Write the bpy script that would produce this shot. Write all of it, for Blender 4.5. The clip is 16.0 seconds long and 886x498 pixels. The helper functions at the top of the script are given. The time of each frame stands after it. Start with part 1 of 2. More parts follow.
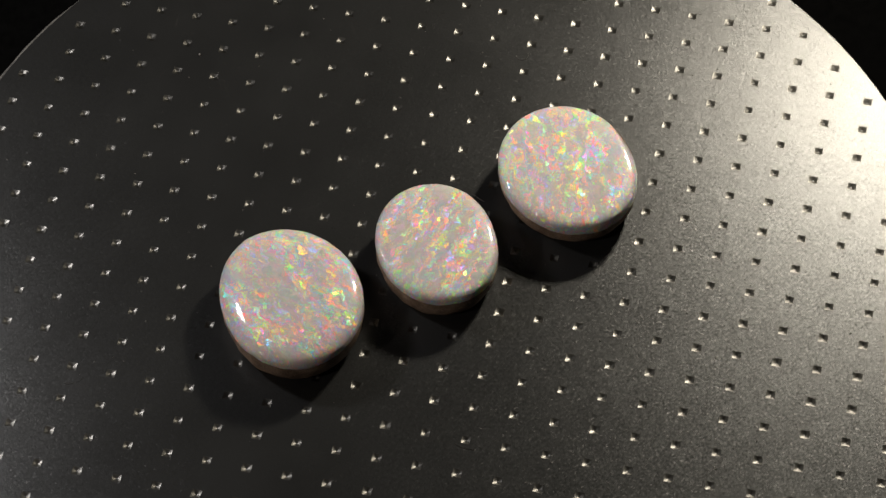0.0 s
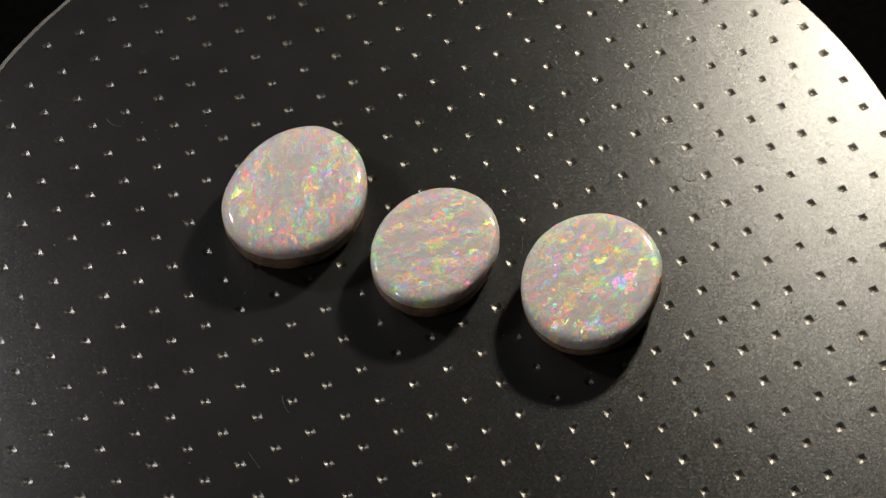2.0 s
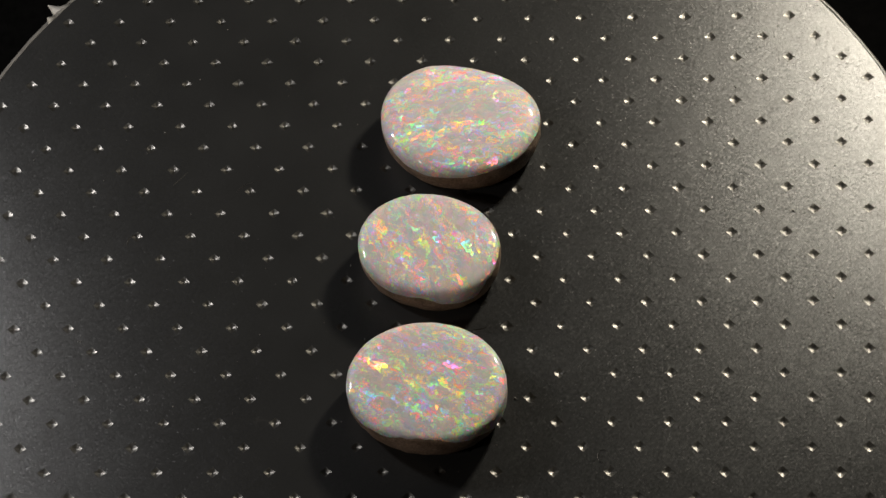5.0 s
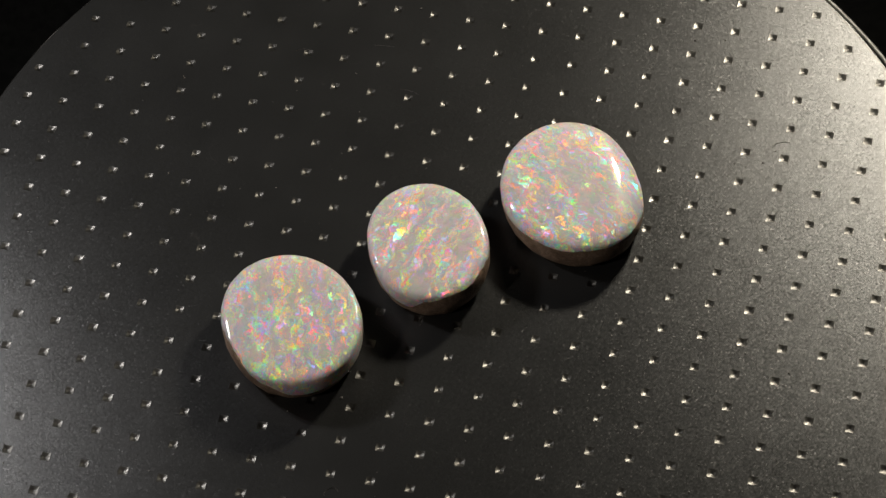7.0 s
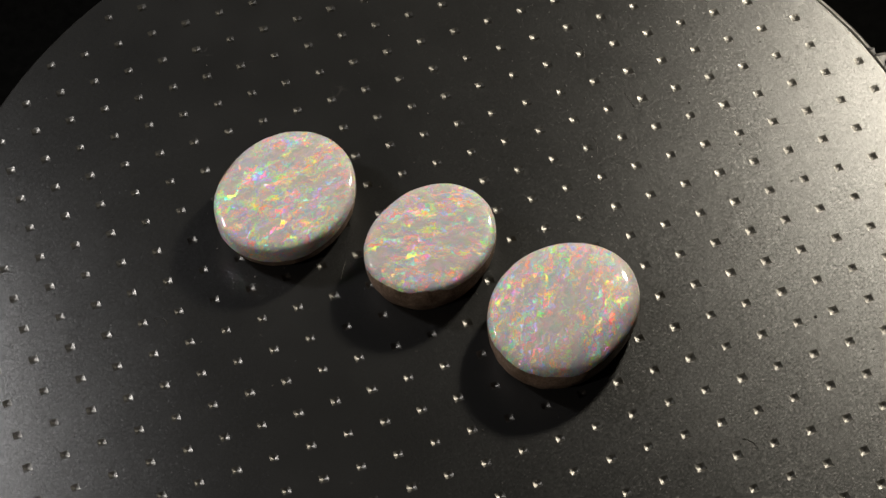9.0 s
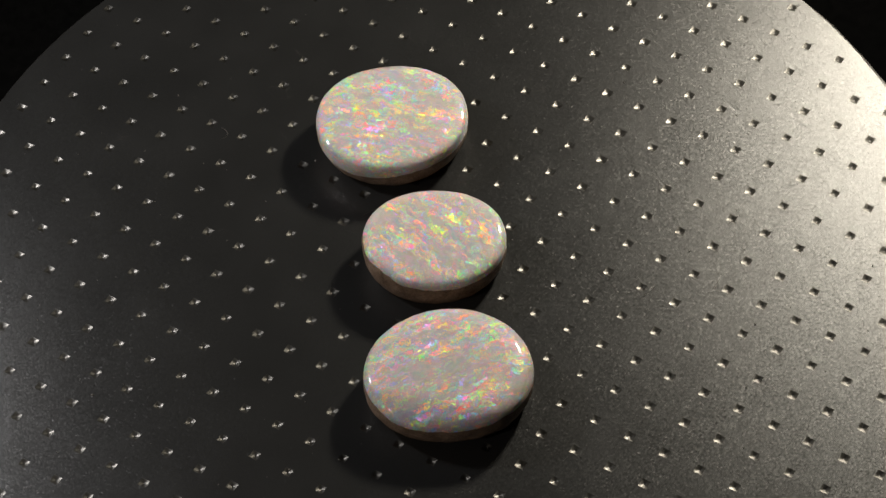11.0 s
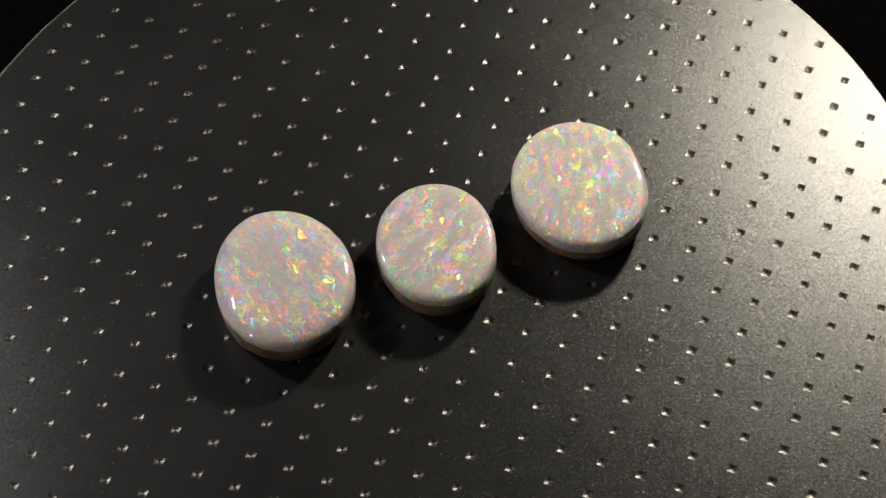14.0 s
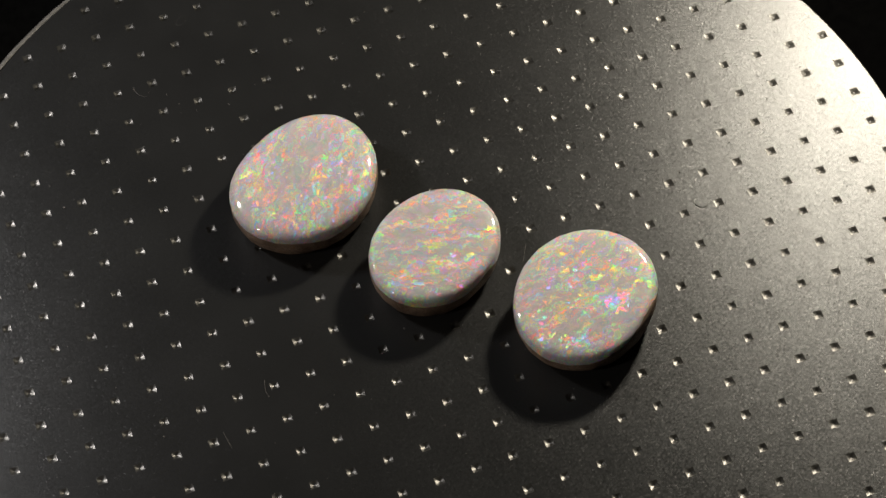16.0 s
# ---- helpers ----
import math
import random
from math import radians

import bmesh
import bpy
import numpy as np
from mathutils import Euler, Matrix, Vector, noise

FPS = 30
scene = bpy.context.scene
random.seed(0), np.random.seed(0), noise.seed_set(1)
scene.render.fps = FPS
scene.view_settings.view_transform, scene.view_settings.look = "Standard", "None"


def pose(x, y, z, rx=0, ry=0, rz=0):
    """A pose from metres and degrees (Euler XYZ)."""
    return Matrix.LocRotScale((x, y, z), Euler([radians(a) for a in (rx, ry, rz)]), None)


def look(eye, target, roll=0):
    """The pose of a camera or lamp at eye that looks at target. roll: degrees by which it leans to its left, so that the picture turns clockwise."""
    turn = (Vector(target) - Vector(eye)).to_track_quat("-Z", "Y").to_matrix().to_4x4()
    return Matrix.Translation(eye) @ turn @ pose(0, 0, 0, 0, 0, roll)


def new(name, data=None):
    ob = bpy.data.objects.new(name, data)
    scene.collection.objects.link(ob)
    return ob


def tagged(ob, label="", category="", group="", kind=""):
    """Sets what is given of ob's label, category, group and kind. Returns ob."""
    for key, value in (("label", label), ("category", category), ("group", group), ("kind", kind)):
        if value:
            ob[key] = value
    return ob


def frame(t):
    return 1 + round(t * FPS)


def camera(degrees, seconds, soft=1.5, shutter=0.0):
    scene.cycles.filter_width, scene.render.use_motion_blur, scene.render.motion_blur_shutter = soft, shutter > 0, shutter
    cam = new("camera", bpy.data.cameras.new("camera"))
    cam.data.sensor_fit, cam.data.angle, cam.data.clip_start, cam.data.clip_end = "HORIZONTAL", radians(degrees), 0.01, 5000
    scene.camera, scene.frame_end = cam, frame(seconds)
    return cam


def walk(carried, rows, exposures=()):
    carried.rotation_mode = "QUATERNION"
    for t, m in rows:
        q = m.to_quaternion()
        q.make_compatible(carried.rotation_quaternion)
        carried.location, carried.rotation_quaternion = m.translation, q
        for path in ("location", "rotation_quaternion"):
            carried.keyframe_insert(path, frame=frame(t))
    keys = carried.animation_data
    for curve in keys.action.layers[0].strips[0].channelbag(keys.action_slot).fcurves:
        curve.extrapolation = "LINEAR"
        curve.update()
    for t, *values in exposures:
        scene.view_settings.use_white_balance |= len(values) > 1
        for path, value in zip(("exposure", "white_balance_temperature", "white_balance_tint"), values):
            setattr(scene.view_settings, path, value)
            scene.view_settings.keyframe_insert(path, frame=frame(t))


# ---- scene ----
# ---- camera: a fixed close-up view, lengths in pitches of the dimple lattice ----
U = 0.0044                      # one pitch of the dimples
TOP = 0.030                     # height of the platter's face over the table
EYE = Vector((0.0, -44.415 * U, TOP + 64.893 * U))
YAW, PITCH = 0.00612, 0.96632
AIM = EYE + Vector((math.sin(YAW) * math.cos(PITCH), math.cos(YAW) * math.cos(PITCH), -math.sin(PITCH)))
cam = camera(17.05, 16.0)
walk(cam, [(0.0, look(EYE, AIM, -4.253)), (16.0, look(EYE, AIM, -4.253))])

# ---- light: two small lamps behind the stones, one on either side, and a weak room lamp overhead ----
world = bpy.data.worlds.new("dark_room")
scene.world = world
world.use_nodes = True
world.node_tree.nodes["Background"].inputs[0].default_value = (1.0, 0.92, 0.82, 1)
world.node_tree.nodes["Background"].inputs[1].default_value = 0.006


def lamp(name, at, aim, size, power, colour):
    data = bpy.data.lights.new(name, "AREA")
    data.shape, data.size, data.size_y = "RECTANGLE", size[0] * U, size[1] * U
    data.energy, data.color = power, colour
    ob = new(name, data)
    ob.matrix_world = look(Vector(at) * U + Vector((0, 0, TOP)), Vector(aim) * U + Vector((0, 0, TOP)))
    return ob


lamp("lamp_right", (20.2, 22.9, 22.3), (1, 0, 0), (3.4, 3.4), 0.302, (1.0, 0.92, 0.755))
lamp("ceiling_lamp", (-240, -130, 200), (0, 0, 0), (5, 5), 4.6, (1.0, 0.90, 0.80))
lamp("lamp_left", (-24.0, 11.2, 20.0), (-1, 0, 0), (3.2, 3.2), 0.098, (0.97, 0.95, 0.94))
scene.view_settings.exposure = 0.0

# ---- how far the platter has turned, in degrees clockwise ----
TURN = [(0.0, -84.2), (0.5, -71.7), (1.0, -59.6), (1.5, -47.2), (2.0, -34.8), (2.5, -23.4), (3.0, -12.2), (3.5, 0.0),
        (4.0, 12.9), (4.5, 26.6), (5.0, 40.7), (5.5, 54.8), (6.0, 68.9), (6.5, 82.9), (7.0, 96.9), (7.5, 111.2), (8.0, 125.7),
        (8.5, 139.8), (9.0, 153.4), (9.5, 166.3), (10.0, 178.9), (10.5, 191.3), (11.0, 204.1), (11.5, 217.5), (12.0, 231.0),
        (12.5, 244.9), (13.0, 258.4), (13.5, 271.6), (14.0, 284.4), (14.5, 295.9), (15.0, 308.6), (15.5, 320.9), (16.0, 332.2)]
LEAN = (-0.0034, 0.0218)        # slope of the face against the axle along its own x and y


def sag(x, y):
    """The sheet droops a little towards one side and lifts on the other; heights in pitches."""
    s = 0.906 * x - 0.423 * y
    return 0.0010 * max(0.0, -s - 4.0) ** 2 - 0.0025 * max(0.0, s - 4.0) ** 2


# ---- materials ----
def material(name):
    m = bpy.data.materials.new(name)
    m.use_nodes = True
    m.node_tree.nodes.clear()
    return m, m.node_tree.nodes, m.node_tree.links


def node(nodes, links, kind, ins=None, **props):
    n = nodes.new(kind)
    for k, v in props.items():
        setattr(n, k, v)
    for k, v in (ins or {}).items():
        if isinstance(v, bpy.types.NodeSocket):
            links.new(v, n.inputs[k])
        else:
            n.inputs[k].default_value = v
    return n


def ramp(nodes, links, fac, stops, interpolation="LINEAR"):
    n = nodes.new("ShaderNodeValToRGB")
    n.color_ramp.interpolation = interpolation
    while len(n.color_ramp.elements) < len(stops):
        n.color_ramp.elements.new(0.5)
    for e, (at, c) in zip(n.color_ramp.elements, stops):
        e.position, e.color = at, (*c, 1)
    links.new(fac, n.inputs[0])
    return n.outputs[0]


def grey(v):
    return (v, v, v)


def coords(nodes, links, scale, rz=0.0, shift=(0, 0, 0)):
    tc = nodes.new("ShaderNodeTexCoord")
    mp = node(nodes, links, "ShaderNodeMapping", {"Vector": tc.outputs["Object"], "Scale": scale, "Rotation": (0, 0, rz), "Location": shift})
    return mp.outputs[0]


def in_world(n, l, vec):
    return node(n, l, "ShaderNodeVectorTransform", {"Vector": vec}, vector_type="VECTOR", convert_from="OBJECT", convert_to="WORLD").outputs[0]


def vec(n, l, how, a, b):
    return node(n, l, "ShaderNodeVectorMath", {0: a, 1: b}, operation=how).outputs[0]


def calc(n, l, how, a, b=0.0, c=0.0):
    return node(n, l, "ShaderNodeMath", {0: a, 1: b, 2: c}, operation=how).outputs[0]


def black_platter():
    """Black satin moulded plastic with a fine pebbled grain, dust and faint scratches."""
    m, n, l = material("black_textured_plastic")
    v = coords(n, l, (1 / U,) * 3)
    grit = node(n, l, "ShaderNodeTexVoronoi", {"Vector": v, "Scale": 58.0, "Randomness": 1.0}).outputs["Color"]
    grit = node(n, l, "ShaderNodeVectorMath", {0: grit, 1: (0.5, 0.5, 0.5)}, operation="SUBTRACT").outputs[0]
    grit = node(n, l, "ShaderNodeVectorMath", {0: grit, 1: (0.115, 0.115, 0.0)}, operation="MULTIPLY").outputs[0]
    facets = node(n, l, "ShaderNodeTexVoronoi", {"Vector": v, "Scale": 40.0, "Randomness": 1.0}).outputs["Color"]
    lucky = node(n, l, "ShaderNodeSeparateColor", {"Color": facets}).outputs[2]
    steep = calc(n, l, "MULTIPLY", calc(n, l, "GREATER_THAN", lucky, 0.80), 0.16)
    steep = node(n, l, "ShaderNodeCombineXYZ", {0: steep, 1: steep}).outputs[0]
    facets = vec(n, l, "MULTIPLY", vec(n, l, "SUBTRACT", facets, (0.5, 0.5, 0.5)), steep)
    grit = vec(n, l, "ADD", grit, facets)
    geo = n.new("ShaderNodeNewGeometry")
    grit = vec(n, l, "ADD", in_world(n, l, grit), geo.outputs["Normal"])
    bump = node(n, l, "ShaderNodeVectorMath", {0: grit}, operation="NORMALIZE").outputs[0]
    broad = node(n, l, "ShaderNodeTexNoise", {"Vector": v, "Scale": 0.35, "Detail": 4.0, "Roughness": 0.6}).outputs[0]
    colour = ramp(n, l, broad, [(0.3, (0.0090, 0.0091, 0.0092)), (0.7, (0.0135, 0.0136, 0.0137))])
    dust_cells = node(n, l, "ShaderNodeTexVoronoi", {"Vector": v, "Scale": 3.1, "Randomness": 1.0})
    dust = ramp(n, l, dust_cells.outputs["Distance"], [(0.02, grey(1)), (0.045, grey(0))])
    chance = node(n, l, "ShaderNodeSeparateColor", {"Color": dust_cells.outputs["Color"]})
    some = node(n, l, "ShaderNodeMath", {0: chance.outputs[0], 1: 0.75}, operation="GREATER_THAN").outputs[0]
    speck = node(n, l, "ShaderNodeMath", {0: dust, 1: some}, operation="MULTIPLY").outputs[0]
    speck = node(n, l, "ShaderNodeMath", {0: speck, 1: 0.35}, operation="MULTIPLY").outputs[0]
    colour = node(n, l, "ShaderNodeMix", {"Factor": speck, 6: colour, 7: (0.16, 0.15, 0.14, 1)}, data_type="RGBA").outputs[2]
    curl = node(n, l, "ShaderNodeTexNoise", {"Vector": v, "Scale": 0.55, "Detail": 2.0, "Distortion": 1.2}).outputs[0]
    curl = node(n, l, "ShaderNodeMath", {0: curl, 1: 0.5}, operation="SUBTRACT").outputs[0]
    curl = node(n, l, "ShaderNodeMath", {0: curl}, operation="ABSOLUTE").outputs[0]
    line = ramp(n, l, curl, [(0.0, grey(1)), (0.0035, grey(0))])
    here = ramp(n, l, node(n, l, "ShaderNodeTexNoise", {"Vector": v, "Scale": 0.9, "Detail": 1.0}).outputs[0], [(0.60, grey(0)), (0.70, grey(0.25))])
    line = node(n, l, "ShaderNodeMath", {0: line, 1: here}, operation="MULTIPLY").outputs[0]
    colour = node(n, l, "ShaderNodeMix", {"Factor": line, 6: colour, 7: (0.075, 0.07, 0.065, 1)}, data_type="RGBA").outputs[2]
    rough = ramp(n, l, broad, [(0.3, grey(0.360)), (0.7, grey(0.376))])
    matt = node(n, l, "ShaderNodeBsdfDiffuse", {"Color": colour, "Normal": bump})
    satin = node(n, l, "ShaderNodeBsdfAnisotropic", {"Color": (0.034, 0.034, 0.034, 1), "Roughness": rough, "Normal": bump}, distribution="BECKMANN")
    sheen = node(n, l, "ShaderNodeBsdfAnisotropic", {"Color": (0.023, 0.023, 0.023, 1), "Roughness": 0.36, "Normal": bump}, distribution="GGX")
    b = node(n, l, "ShaderNodeAddShader", {0: matt.outputs[0], 1: satin.outputs[0]})
    b = node(n, l, "ShaderNodeAddShader", {0: b.outputs[0], 1: sheen.outputs[0]})
    node(n, l, "ShaderNodeOutputMaterial", {"Surface": b.outputs[0]})
    return m


def plain(name, colour, rough, metallic=0.0, bump=0.2, scale=8.0, gloss=0.5):
    m, n, l = material(name)
    v = coords(n, l, (1 / U,) * 3)
    noise_ = node(n, l, "ShaderNodeTexNoise", {"Vector": v, "Scale": scale, "Detail": 4.0, "Roughness": 0.6}).outputs[0]
    lo, hi = tuple(c * 0.7 for c in colour), tuple(min(1, c * 1.3) for c in colour)
    c = ramp(n, l, noise_, [(0.3, lo), (0.7, hi)])
    nb = node(n, l, "ShaderNodeBump", {"Height": noise_, "Strength": bump, "Distance": 0.05 * U}).outputs[0]
    b = node(n, l, "ShaderNodeBsdfPrincipled", {"Base Color": c, "Roughness": rough, "Metallic": metallic, "Normal": nb, "Specular IOR Level": gloss})
    node(n, l, "ShaderNodeOutputMaterial", {"Surface": b.outputs[0]})
    return m


def potch():
    """Rough grey-brown common opal with ochre stains."""
    m, n, l = material("grey_brown_potch")
    v = coords(n, l, (1 / U,) * 3)
    stain = node(n, l, "ShaderNodeTexNoise", {"Vector": v, "Scale": 1.6, "Detail": 5.0, "Roughness": 0.65}).outputs[0]
    grit = node(n, l, "ShaderNodeTexNoise", {"Vector": v, "Scale": 16.0, "Detail": 4.0, "Roughness": 0.7}).outputs[0]
    c = ramp(n, l, stain, [(0.30, (0.085, 0.055, 0.036)), (0.46, (0.165, 0.112, 0.077)), (0.60, (0.23, 0.162, 0.118)), (0.72, (0.26, 0.148, 0.067))])
    shade = ramp(n, l, grit, [(0.3, grey(0.5)), (0.7, grey(1.35))])
    c = node(n, l, "ShaderNodeMix", {"Factor": 1.0, 6: c, 7: shade}, data_type="RGBA", blend_type="MULTIPLY").outputs[2]
    nb = node(n, l, "ShaderNodeBump", {"Height": grit, "Strength": 0.6, "Distance": 0.04 * U}).outputs[0]
    b = node(n, l, "ShaderNodeBsdfPrincipled", {"Base Color": c, "Roughness": 0.6, "Normal": nb, "Specular IOR Level": 0.3})
    node(n, l, "ShaderNodeOutputMaterial", {"Surface": b.outputs[0]})
    return m


def opal(name, seed, lean):
    """Milky opal: pale body with a polished skin, and tilted platelets inside that flash in pure colours as the stone turns."""
    m, n, l = material(name)
    v = coords(n, l, (1 / U,) * 3, lean, seed)

    def cloud(at, scale, detail=2.0, out=0):
        return node(n, l, "ShaderNodeTexNoise", {"Vector": at, "Scale": scale, "Detail": detail, "Roughness": 0.6}).outputs[out]

    warp = vec(n, l, "MULTIPLY", vec(n, l, "SUBTRACT", cloud(v, 2.2, 3.0, "Color"), (0.5, 0.5, 0.5)), (0.5, 0.5, 0.5))
    rag = vec(n, l, "MULTIPLY", vec(n, l, "SUBTRACT", cloud(v, 14.0, 3.0, "Color"), (0.5, 0.5, 0.5)), (0.20, 0.20, 0.20))
    vw = vec(n, l, "ADD", vec(n, l, "ADD", v, warp), rag)
    vs = vec(n, l, "MULTIPLY", vw, (0.55, 1.5, 1.0))
    hues = [(0.0, (1.0, 0.10, 0.13)), (0.12, (1.0, 0.17, 0.06)), (0.23, (1.0, 0.36, 0.02)), (0.34, (0.95, 0.74, 0.01)), (0.44, (0.40, 0.95, 0.03)),
            (0.56, (0.04, 0.80, 0.22)), (0.67, (0.04, 0.62, 0.70)), (0.77, (0.08, 0.26, 1.0)), (0.85, (0.45, 0.20, 1.0)), (0.93, (1.0, 0.10, 0.32)), (1.0, (1.0, 0.10, 0.13))]
    # soft streaks of faint colour in the body
    soft = cloud(vs, 1.7, 4.0)
    body = ramp(n, l, soft, [(0.30, (0.455, 0.405, 0.475)), (0.42, (0.405, 0.455, 0.460)), (0.50, (0.535, 0.455, 0.455)), (0.58, (0.440, 0.470, 0.425)), (0.70, (0.525, 0.440, 0.470))])
    haze = vec(n, l, "SUBTRACT", cloud(vs, 4.5, 4.0, "Color"), (0.5, 0.5, 0.5))
    body = vec(n, l, "ADD", body, vec(n, l, "MULTIPLY", haze, (0.34, 0.34, 0.40)))
    veil = vec(n, l, "SUBTRACT", cloud(vs, 13.0, 2.0, "Color"), (0.5, 0.5, 0.5))
    body = vec(n, l, "ADD", body, vec(n, l, "MULTIPLY", veil, (0.22, 0.20, 0.22)))
    body = vec(n, l, "MULTIPLY", vec(n, l, "MAXIMUM", body, (0.15, 0.15, 0.15)), (0.915, 0.868, 0.885))
    geo = n.new("ShaderNodeNewGeometry")
    zone = cloud(vw, 1.3, 1.5)
    patch = cloud(vs, 1.6, 3.0)

    def platelets(scale, tilt, crowd, floor, stray, strength, rough, shift):
        """A layer of thin flakes: their tint, where they lie, and their flash."""
        at = vec(n, l, "ADD", vs, shift)
        cells = node(n, l, "ShaderNodeTexVoronoi", {"Vector": at, "Scale": scale, "Randomness": 1.0})
        pick = node(n, l, "ShaderNodeTexWhiteNoise", {"Vector": cells.outputs["Color"]}, noise_dimensions="3D").outputs["Color"]
        other = node(n, l, "ShaderNodeSeparateColor", {"Color": pick})
        h = calc(n, l, "MULTIPLY_ADD", zone, 2.6, -0.9)
        h = calc(n, l, "FRACT", calc(n, l, "MULTIPLY_ADD", other.outputs[0], stray, h))
        hue = ramp(n, l, h, hues)
        want = calc(n, l, "MULTIPLY_ADD", patch, crowd, floor)
        mask = calc(n, l, "LESS_THAN", other.outputs[1], want)
        torn = ramp(n, l, cloud(at, scale * 2.2, 2.0), [(0.40, grey(0)), (0.58, grey(1))])
        mask = calc(n, l, "MULTIPLY", mask, torn)
        lean_ = vec(n, l, "MULTIPLY", vec(n, l, "SUBTRACT", cells.outputs["Color"], (0.5, 0.5, 0.5)), (tilt, tilt, 0.1))
        nrm = vec(n, l, "NORMALIZE", vec(n, l, "ADD", geo.outputs["Normal"], in_world(n, l, lean_)), (0, 0, 0))
        power = calc(n, l, "MULTIPLY", mask, calc(n, l, "MULTIPLY_ADD", other.outputs[2], strength, strength * 0.4))
        flash = node(n, l, "ShaderNodeVectorMath", {0: hue, "Scale": power}, operation="SCALE").outputs[0]
        gloss = node(n, l, "ShaderNodeBsdfAnisotropic", {"Color": flash, "Roughness": rough, "Normal": nrm})
        return hue, mask, gloss.outputs[0]

    h1, m1, g1 = platelets(7.8, 1.25, 4.2, -1.52, 0.60, 0.135, 0.40, (0, 0, 0))
    h2, m2, g2 = platelets(16.0, 1.25, 3.4, -1.16, 1.0, 0.15, 0.40, (3.3, 1.7, 0.4))
    h3, m3, g3 = platelets(4.4, 1.1, 1.6, -0.63, 1.0, 0.19, 0.38, (7.1, 5.2, 2.2))
    tint = node(n, l, "ShaderNodeMix", {"Factor": calc(n, l, "MULTIPLY", m2, 0.36), 6: body, 7: h2}, data_type="RGBA").outputs[2]
    tint = node(n, l, "ShaderNodeMix", {"Factor": calc(n, l, "MULTIPLY", m1, 0.33), 6: tint, 7: h1}, data_type="RGBA").outputs[2]
    tint = node(n, l, "ShaderNodeMix", {"Factor": calc(n, l, "MULTIPLY", m3, 0.50), 6: tint, 7: h3}, data_type="RGBA").outputs[2]
    skin = {"Roughness": 0.45, "Coat Weight": 0.8, "Coat Roughness": 0.05, "Specular IOR Level": 0.2}
    milk = node(n, l, "ShaderNodeBsdfPrincipled", {"Base Color": body, "Subsurface Weight": 1.0, "Subsurface Radius": (1.0, 0.88, 0.80), "Subsurface Scale": 0.8 * U, **skin})
    plates = node(n, l, "ShaderNodeBsdfPrincipled", {"Base Color": tint, **skin})
    mix = node(n, l, "ShaderNodeMixShader", {0: calc(n, l, "MAXIMUM", calc(n, l, "MAXIMUM", m1, m2), calc(n, l, "MAXIMUM", m3, 0.35)), 1: milk.outputs[0], 2: plates.outputs[0]}).outputs[0]
    for g in (g1, g2, g3):
        mix = node(n, l, "ShaderNodeAddShader", {0: mix, 1: g}).outputs[0]
    node(n, l, "ShaderNodeOutputMaterial", {"Surface": mix})
    return m


PLATTER = black_platter()
DIMPLE = plain("bare_grey_metal", (0.108, 0.104, 0.097), 0.38, 1.0, 0.15, 9.0)
LIP = plain("scuffed_grey_plastic", (0.10, 0.095, 0.088), 0.4, 0.0, 0.5, 4.0)
FILM = plain("torn_pale_film", (0.27, 0.26, 0.25), 0.45, 0.0, 0.4, 5.0)
DUST = plain("pale_dust", (0.16, 0.15, 0.14), 0.9, 0.0, 0.2, 9.0, 0.2)
RIM = plain("black_rim_plastic", (0.02, 0.019, 0.018), 0.35, 0.0, 0.3, 5.0)
POTCH = potch()
CLOTH = plain("black_cloth", (0.002, 0.002, 0.002), 0.95, 0.0, 0.3, 3.0, 0.0)


def part(name, bm, mat, parent, label=""):
    me = bpy.data.meshes.new(name)
    bm.to_mesh(me)
    bm.free()
    me.materials.append(mat)
    ob = new(name, me)
    ob.parent = parent
    return tagged(ob, label)


def ring_surface(bm, rings, closed=True):
    """Skin over rings of equal length, each a list of points."""
    vs = [[bm.verts.new(p) for p in r] for r in rings]
    k = len(rings[0])
    for a, b in zip(vs, vs[1:]):
        for i in range(k):
            bm.faces.new((a[i], a[(i + 1) % k], b[(i + 1) % k], b[i]))
    return vs


# ---- table ----
def table():
    bm = bmesh.new()
    bmesh.ops.create_cube(bm, size=1, matrix=Matrix.Translation((0, 0, -0.01)) @ Matrix.Diagonal((1.6, 1.6, 0.02, 1)))
    me = bpy.data.meshes.new("ground")
    bm.to_mesh(me)
    me.materials.append(CLOTH)
    ob = new("ground", me)
    tagged(ob, "black cloth-covered table top in the dark", "table top", kind="structure")


table()

# ---- the turntable ----
R = 13.64                                    # radius of the flat face, in pitches
OFF = (-0.107, 0.075)                        # the round edge sits slightly off the axle
LATTICE = (-8.580, 9.235, -0.1933, 1.0516, -0.001)  # origin x, y, turn, second pitch, skew


HOLLOW = ((1.0, -0.001, 0.0), (0.86, -0.0060, 0.10), (0.50, -0.0240, 0.45), (0.14, -0.0410, 0.8))  # share of the mouth, depth, rounding


def dimples():
    ox, oy, turn, second, skew = LATTICE
    c, s = math.cos(turn), math.sin(turn)
    for i in range(-22, 42):
        for j in range(-36, 18):
            a, b = i + skew * j, second * j
            x, y = ox + c * a - s * b, oy + s * a + c * b
            if math.hypot(x - OFF[0], y - OFF[1]) < R - 0.22:
                yield x, y


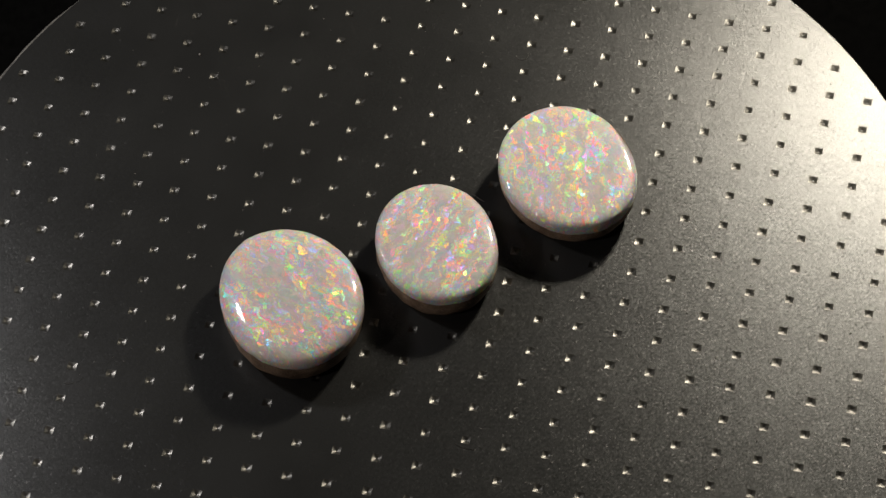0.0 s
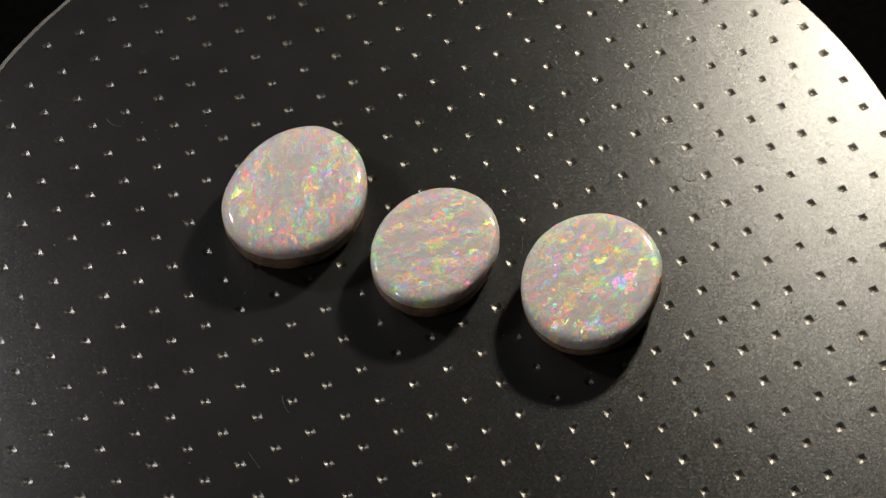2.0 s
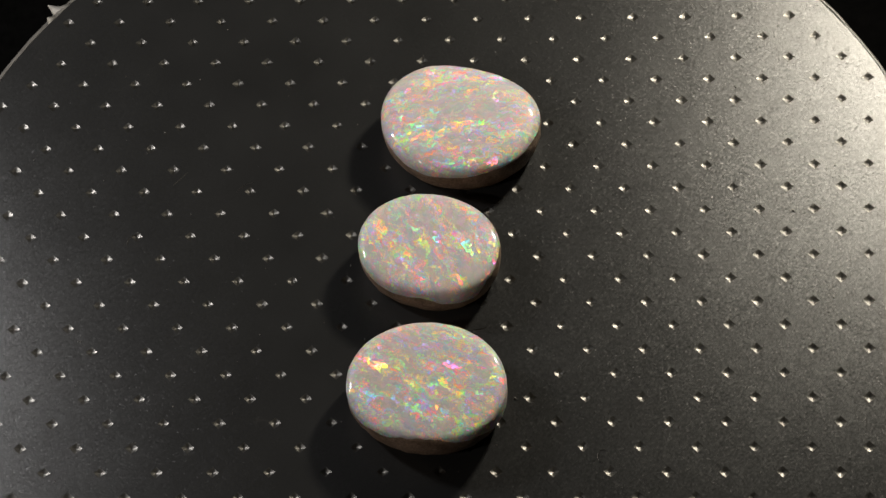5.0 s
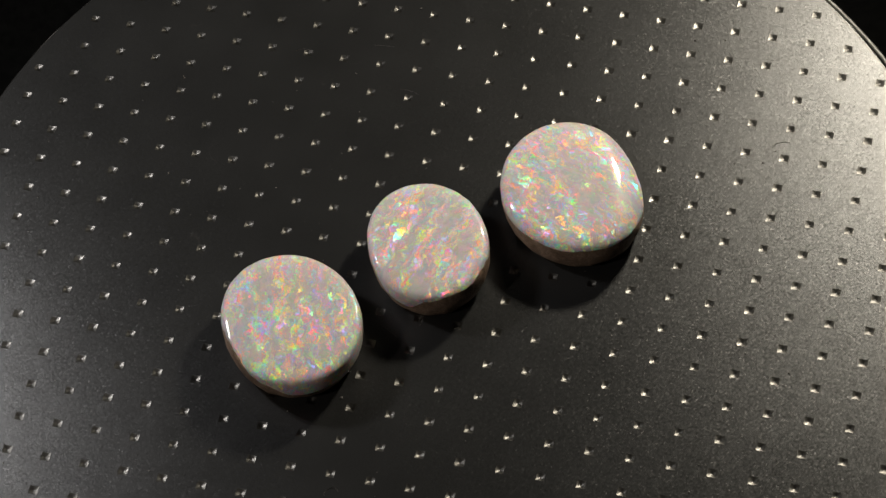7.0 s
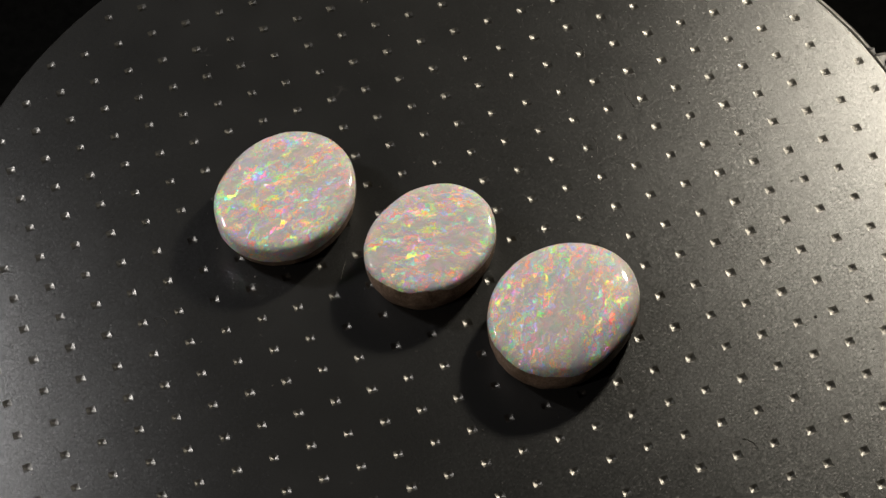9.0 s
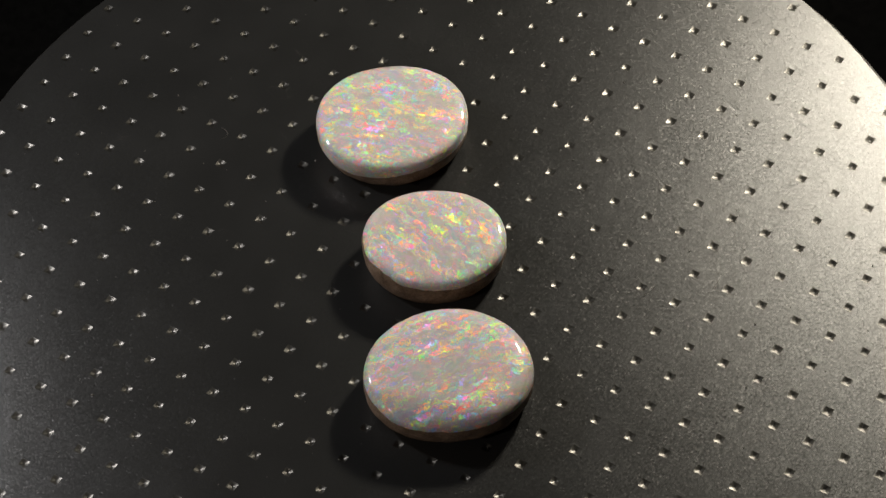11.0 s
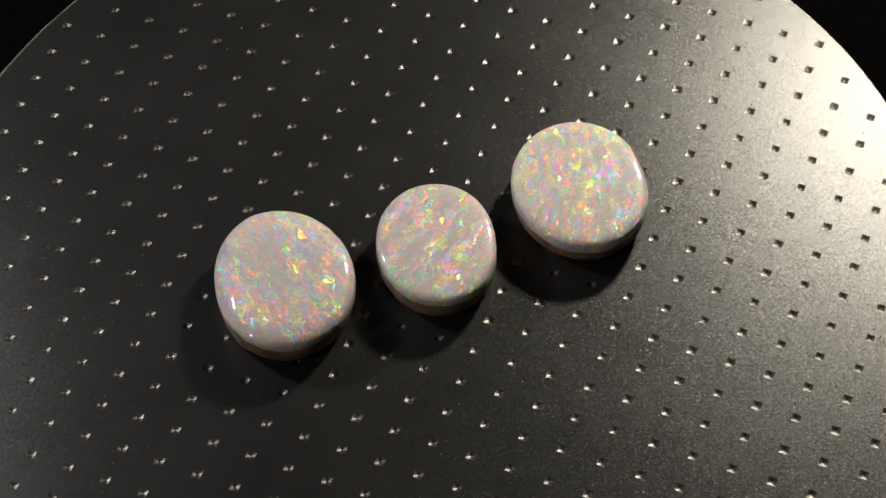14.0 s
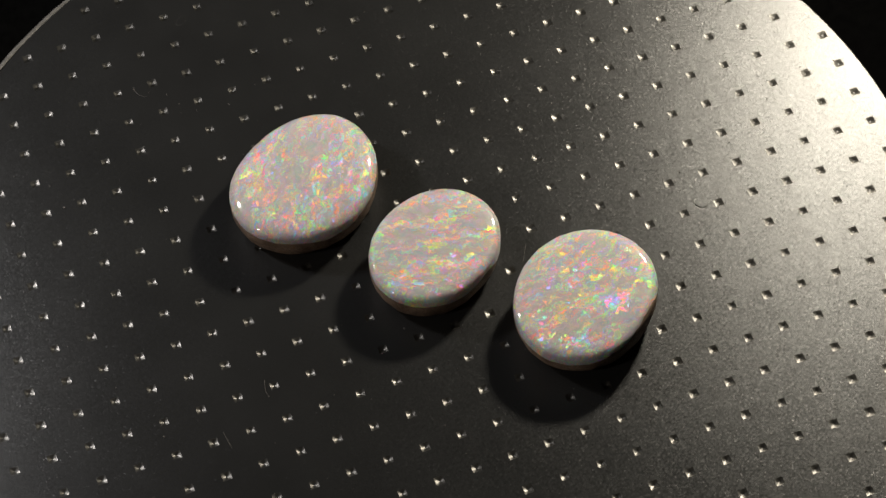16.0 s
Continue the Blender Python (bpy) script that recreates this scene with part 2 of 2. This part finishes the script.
def platter_face():
    """The flat face with its square, pyramid-shaped recesses and a rounded edge."""
    from mathutils.geometry import delaunay_2d_cdt
    c, s = math.cos(LATTICE[2]), math.sin(LATTICE[2])
    pts, edges, holes = [], [], []
    for x, y in dimples():
        k = len(pts)
        h = 0.117 * random.uniform(0.93, 1.07)
        for u, v in ((-h, -h), (h, -h), (h, h), (-h, h)):
            pts.append(Vector((x + c * u - s * v, y + s * u + c * v)))
        edges += [(k, k + 1), (k + 1, k + 2), (k + 2, k + 3), (k + 3, k)]
        holes.append((k, x, y, h))
    first, count = len(pts), 360
    for i in range(count):
        a = 2 * math.pi * i / count
        pts.append(Vector((OFF[0] + R * math.cos(a), OFF[1] + R * math.sin(a))))
    edges += [(first + i, first + (i + 1) % count) for i in range(count)]
    out, _, faces, _, _, _ = delaunay_2d_cdt(pts, edges, [], 1, 1e-6)
    verts = [(p.x * U, p.y * U, sag(p.x, p.y) * U) for p in out]
    limit, keep = first, []
    for f in faces:
        if all(i < limit for i in f) and len({i // 4 for i in f}) == 1:
            continue
        keep.append(tuple(f))
    walls = len(keep)
    for k, x, y, h in holes:
        # a hollow with a square mouth that rounds off towards its floor
        base = len(verts)
        for size, z, soft in HOLLOW:
            for u, v in ((-1, -1), (0, -1), (1, -1), (1, 0), (1, 1), (0, 1), (-1, 1), (-1, 0)):
                f = size * h * (1 - soft * 0.29 * abs(u * v))
                verts.append(((x + (c * u - s * v) * f) * U, (y + (s * u + c * v) * f) * U, (z + sag(x + (c * u - s * v) * f, y + (s * u + c * v) * f)) * U))
        for ring in range(len(HOLLOW) - 1):
            a = base + 8 * ring
            for i in range(8):
                j = (i + 1) % 8
                keep.append((a + i, a + j, a + 8 + j, a + 8 + i))
        keep.append(tuple(range(base + 8 * len(HOLLOW) - 8, base + 8 * len(HOLLOW))))
    me = bpy.data.meshes.new("face")
    me.from_pydata(verts, [], keep)
    bm = bmesh.new()
    bm.from_mesh(me)
    bm.faces.ensure_lookup_table()
    for f in bm.faces[:walls]:
        f.smooth = True
    for f in bm.faces[walls:]:
        f.smooth = len(f.verts) == 4
        f.material_index = 1 if f.smooth else 0
        for e in f.edges:
            e.smooth = e.smooth and f.smooth
    bpy.data.meshes.remove(me)
    bm.normal_update()
    bmesh.ops.reverse_faces(bm, faces=[f for f in bm.faces if f.normal.z < 0])
    return bm


def lathe(profile, count=360, off=(0, 0), wobble=0.0, bent=1.0):
    bm = bmesh.new()
    rings = []
    for r, z in profile:
        ring = []
        for i in range(count):
            a = 2 * math.pi * i / count
            c, s = math.cos(a), math.sin(a)
            k = r + wobble * (noise.noise((4 * c, 4 * s, 0.3)) + 0.6 * noise.noise((17 * c, 17 * s, 1.3)))
            ring.append(((off[0] + k * c) * U, (off[1] + k * s) * U, (z + bent * sag(off[0] + k * c, off[1] + k * s)) * U))
        rings.append(ring)
    ring_surface(bm, rings)
    bmesh.ops.recalc_face_normals(bm, faces=bm.faces)
    for f in bm.faces:
        f.smooth = True
    return bm


def torn_film(angle, wide, out):
    """A bent scrap of film that sticks out from under the rim."""
    bm = bmesh.new()
    grid = []
    for i in range(7):
        row = []
        a = math.radians(angle) + (i / 6 - 0.5) * wide / R
        for j in range(4):
            reach = R + 0.06 + (j / 3) * out * (0.55 + 0.45 * math.sin(2.2 * i + angle)) * (1 - abs(i / 3 - 1) ** 3)
            row.append(((OFF[0] + reach * math.cos(a)) * U, (OFF[1] + reach * math.sin(a)) * U, (-0.16 + sag(reach * math.cos(a), reach * math.sin(a)) + 0.10 * (j / 3) ** 2 + 0.03 * math.sin(3 * i)) * U))
        grid.append(row)
    for lift in (0.0, -0.03):
        vs = [[bm.verts.new((x, y, z + lift * U)) for x, y, z in row] for row in grid]
        for a, b in zip(vs, vs[1:]):
            for j in range(3):
                bm.faces.new((a[j], a[j + 1], b[j + 1], b[j]))
    bmesh.ops.recalc_face_normals(bm, faces=bm.faces)
    return bm


def dust():
    """Crumbs and short bent fibres lying on the face."""
    rng = random.Random(11)
    bm = bmesh.new()
    for _ in range(170):
        a, r = rng.uniform(0, 6.2832), (R - 0.4) * math.sqrt(rng.random())
        size = rng.uniform(0.008, 0.022) * (2.0 if rng.random() < 0.06 else 1.0)
        m = pose(r * math.cos(a) * U, r * math.sin(a) * U, (size * 0.4 + sag(r * math.cos(a), r * math.sin(a))) * U, rng.uniform(0, 90), rng.uniform(0, 90), rng.uniform(0, 360))
        bmesh.ops.create_icosphere(bm, subdivisions=1, radius=1, matrix=m @ Matrix.Diagonal((size * U * rng.uniform(0.6, 1.6), size * U, size * U * 0.7, 1)))
    for _ in range(6):
        a, r = rng.uniform(0, 6.2832), (R - 1.5) * math.sqrt(rng.random())
        x, y, way, bend = r * math.cos(a), r * math.sin(a), rng.uniform(0, 6.28), rng.uniform(-0.7, 0.7)
        wide, rows, low = 0.005, [], sag(x, y)
        for k in range(9):
            side = (-math.sin(way) * wide, math.cos(way) * wide)
            rows.append([bm.verts.new(((x + side[0]) * U, (y + side[1]) * U, (low + 0.004) * U)), bm.verts.new((x * U, y * U, (low + 0.014) * U)),
                         bm.verts.new(((x - side[0]) * U, (y - side[1]) * U, (low + 0.004) * U))])
            x, y, way = x + 0.07 * math.cos(way), y + 0.07 * math.sin(way), way + bend * rng.uniform(0.2, 1.0)
        for p, q in zip(rows, rows[1:]):
            bm.faces.new((p[0], p[1], q[1], q[0]))
            bm.faces.new((p[1], p[2], q[2], q[1]))
    return bm


def turntable():
    top = new("turntable_platter")
    tagged(top, "round black plastic turntable platter with rows of square dimples", "turntable")
    top.location = (0, 0, TOP)
    face = part("face", platter_face(), PLATTER, top, "satin black face with small square dimples")
    face.data.materials.append(DIMPLE)
    part("rim", lathe([(R, -0.003), (R + 0.03, -0.02), (R + 0.045, -0.07), (R + 0.02, -0.12), (R + 0.0, -0.2), (R + 0.0, -1.2), (R - 0.2, -1.3), (R - 3, -1.3)], 360, OFF),
         RIM, top, "thin black rim")
    part("lip", lathe([(R + 0.0, -0.30), (R + 0.0, -0.13), (R + 0.10, -0.12), (R + 0.135, -0.15), (R + 0.13, -0.30)], 360, (-0.19, 0.15), 0.04), LIP, top, "scuffed grey lip under the rim")
    part("film_scrap", torn_film(134.6, 1.2, 0.55), FILM, top, "torn scrap of grey film")
    part("film_scrap", torn_film(177.5, 1.0, 0.50), FILM, top, "torn scrap of grey film")
    part("film_scrap", torn_film(21, 0.4, 0.20), FILM, top, "torn scrap of grey film")
    tagged(part("dust", dust(), DUST, top, "fine pale dust and lint"), kind="stuff")
    base = new("display_stand")
    tagged(base, "black plastic drum that carries the platter", "stand")
    part("drum", lathe([(R - 3, 0.0), (R - 2.2, 0.0), (R - 2, 0.2), (R - 2, 5.4), (R - 2.2, TOP / U - 1.3), (0.2, TOP / U - 1.3)], bent=0.0), RIM, base)
    return top


# ---- the opals ----
def outline(co, phi):
    r = co[0]
    for k in range((len(co) - 1) // 2):
        r += co[1 + 2 * k] * math.cos((k + 1) * phi) + co[2 + 2 * k] * math.sin((k + 1) * phi)
    return r


def stone(seed, centre, girdle, edge, height, foot, belly, crease, lean, round_off, bevel=(0, 9.0, 0.0)):
    """A low cabochon: pale polished crown over a rougher grey-brown back. crease: (angle, height) round the line where they meet."""
    thing = new("opal_cabochon")
    thing.location = (0, 0, TOP)
    count = 160
    rise = height - edge
    tight = [(0.992, 0.16), (0.976, 0.38), (0.952, 0.56), (0.92, 0.69), (0.87, 0.79), (0.78, 0.88), (0.65, 0.94), (0.47, 0.975), (0.27, 0.993), (0.1, 0.999)]
    loose = [(0.990, 0.12), (0.965, 0.30), (0.93, 0.46), (0.87, 0.62), (0.78, 0.76), (0.67, 0.86), (0.54, 0.92), (0.40, 0.96), (0.25, 0.985), (0.1, 0.998)]
    profile = [(foot, 0.0), (foot + 0.3 * (belly - foot), 0.08), (belly, 0.25), (belly * 0.4 + 0.6, 0.42), (1.0, 0.55), (1.003, edge * 0.92)]
    for (a, b), (c, d) in zip(tight, loose):
        profile.append((a + (c - a) * round_off, edge + rise * (b + (d - b) * round_off)))

    def along(u):
        k = min(int(u), len(profile) - 2)
        (a, b), (c, d) = profile[k], profile[k + 1]
        return a + (c - a) * (u - k), b + (d - b) * (u - k)

    def climb(phi):
        """How far up the profile the grey back reaches at this angle."""
        deg = math.degrees(phi)
        stops = sorted((a % 360, z) for a, z in crease)
        stops = [(stops[-1][0] - 360, stops[-1][1])] + stops + [(stops[0][0] + 360, stops[0][1])]
        for (a, z0), (b, z1) in zip(stops, stops[1:]):
            if a <= deg <= b:
                f = (deg - a) / (b - a)
                z = z0 + (z1 - z0) * f * f * (3 - 2 * f)
        z += 0.02 + 0.05 * noise.noise((math.cos(phi) * 3.0 + seed[0], math.sin(phi) * 3.0, 0.4)) + 0.03 * noise.noise((math.cos(phi) * 9 + seed[1], math.sin(phi) * 9, 1.4))
        for k in range(len(profile) - 1):
            if z <= profile[k + 1][1]:
                return k + (z - profile[k][1]) / (profile[k + 1][1] - profile[k][1])
        return len(profile) - 2

    def spot(phi, share, z, rough=0.0):
        r = outline(girdle, phi) * share
        x, y = centre[0] + r * math.cos(phi), centre[1] + r * math.sin(phi)
        w = rough * noise.noise((x * 3 + seed[0], y * 3, z * 3))
        u = max(0.0, r * math.cos(phi - math.radians(bevel[0])) - bevel[1])
        z += sag(*centre) - bevel[2] * u * u / (u + 0.12) * min(1.0, max(0.0, (z - 0.4) / 0.5))
        return ((x + w * math.cos(phi)) * U, (y + w * math.sin(phi)) * U, z * U)

    turns = [2 * math.pi * i / count for i in range(count)]
    bm = bmesh.new()
    rows = ring_surface(bm, [[spot(a, *along(climb(a) * k / 10), 0.03 * min(1.0, (10 - k) / 3)) for a in turns] for k in range(11)])
    bm.faces.new(list(reversed(rows[0])))
    bmesh.ops.recalc_face_normals(bm, faces=bm.faces)
    for f in bm.faces:
        f.smooth = len(f.verts) == 4
    part("back", bm, POTCH, thing, "rough grey-brown back")
    bm = bmesh.new()
    last = len(profile) - 1
    rows = ring_surface(bm, [[spot(a, *along(climb(a) + (last - climb(a)) * (k / 24)), 0.012 if 0 < k < 6 else 0.0) for a in turns] for k in range(25)])
    mid = bm.verts.new((centre[0] * U, centre[1] * U, height * U))
    under = bm.verts.new((centre[0] * U, centre[1] * U, 0.4 * U))
    for i in range(count):
        bm.faces.new((rows[-1][i], rows[-1][(i + 1) % count], mid))
        bm.faces.new((rows[0][(i + 1) % count], rows[0][i], under))
    bmesh.ops.recalc_face_normals(bm, faces=bm.faces)
    for f in bm.faces:
        f.smooth = under not in f.verts
    for e in bm.edges:
        e.smooth = not (e.verts[0] in rows[0] and e.verts[1] in rows[0])
    part("crown", bm, opal("white_opal", seed, lean), thing, "milky polished face with rainbow flecks")
    return thing


platter = turntable()
stone_a = stone((3.1, 7.7, 1.0), (-1.811, 3.623), [2.005, 0.017, 0.022, 0.120, 0.126, -0.031, 0.019], 0.95, 1.27, 0.89, 0.97,
                [(-174, 0.80), (-130, 0.78), (-90, 0.66), (-40, 0.9), (7, 0.96), (40, 0.95), (75, 0.9), (127, 0.85)], -0.8, 0.9, (97, 1.08, 0.22))
tagged(stone_a, "large milky white opal cabochon with pink and orange flecks", "gemstone", "opals on the turntable")
stone_b = stone((11.4, 2.3, 5.0), (0.0, -0.083), [1.741, -0.007, -0.013, 0.129, 0.101, 0.007, -0.008], 0.96, 1.16, 0.895, 0.965,
                [(-174, 0.76), (-125, 0.70), (-90, 0.66), (-60, 0.78), (-40, 0.55), (-15, 0.50), (2, 0.90), (20, 0.99), (60, 1.00), (85, 0.86), (127, 0.78)], 0.47, 0.3)
tagged(stone_b, "small milky white opal cabochon with green and gold flecks", "gemstone", "opals on the turntable")
stone_c = stone((20.9, 5.5, 2.0), (2.522, -3.524), [1.928, -0.031, 0.006, 0.083, 0.113, 0.012, -0.012], 1.00, 1.19, 0.865, 0.95,
                [(-174, 0.70), (-125, 0.70), (-95, 0.88), (-72, 1.06), (-45, 1.05), (-15, 0.75), (7, 0.50), (60, 0.48), (100, 0.60), (127, 0.74)], -0.1, 0.3)
tagged(stone_c, "milky white opal cabochon with a notched brown side", "gemstone", "opals on the turntable")


def motions():
    lean = Vector((0, 0, 1)).rotation_difference(Vector((-LEAN[0], -LEAN[1], 1))).to_matrix().to_4x4()
    rows = [(t, pose(0, 0, TOP, 0, 0, -a) @ lean) for t, a in TURN]
    for thing in (platter, stone_a, stone_b, stone_c):
        walk(thing, rows)


motions()
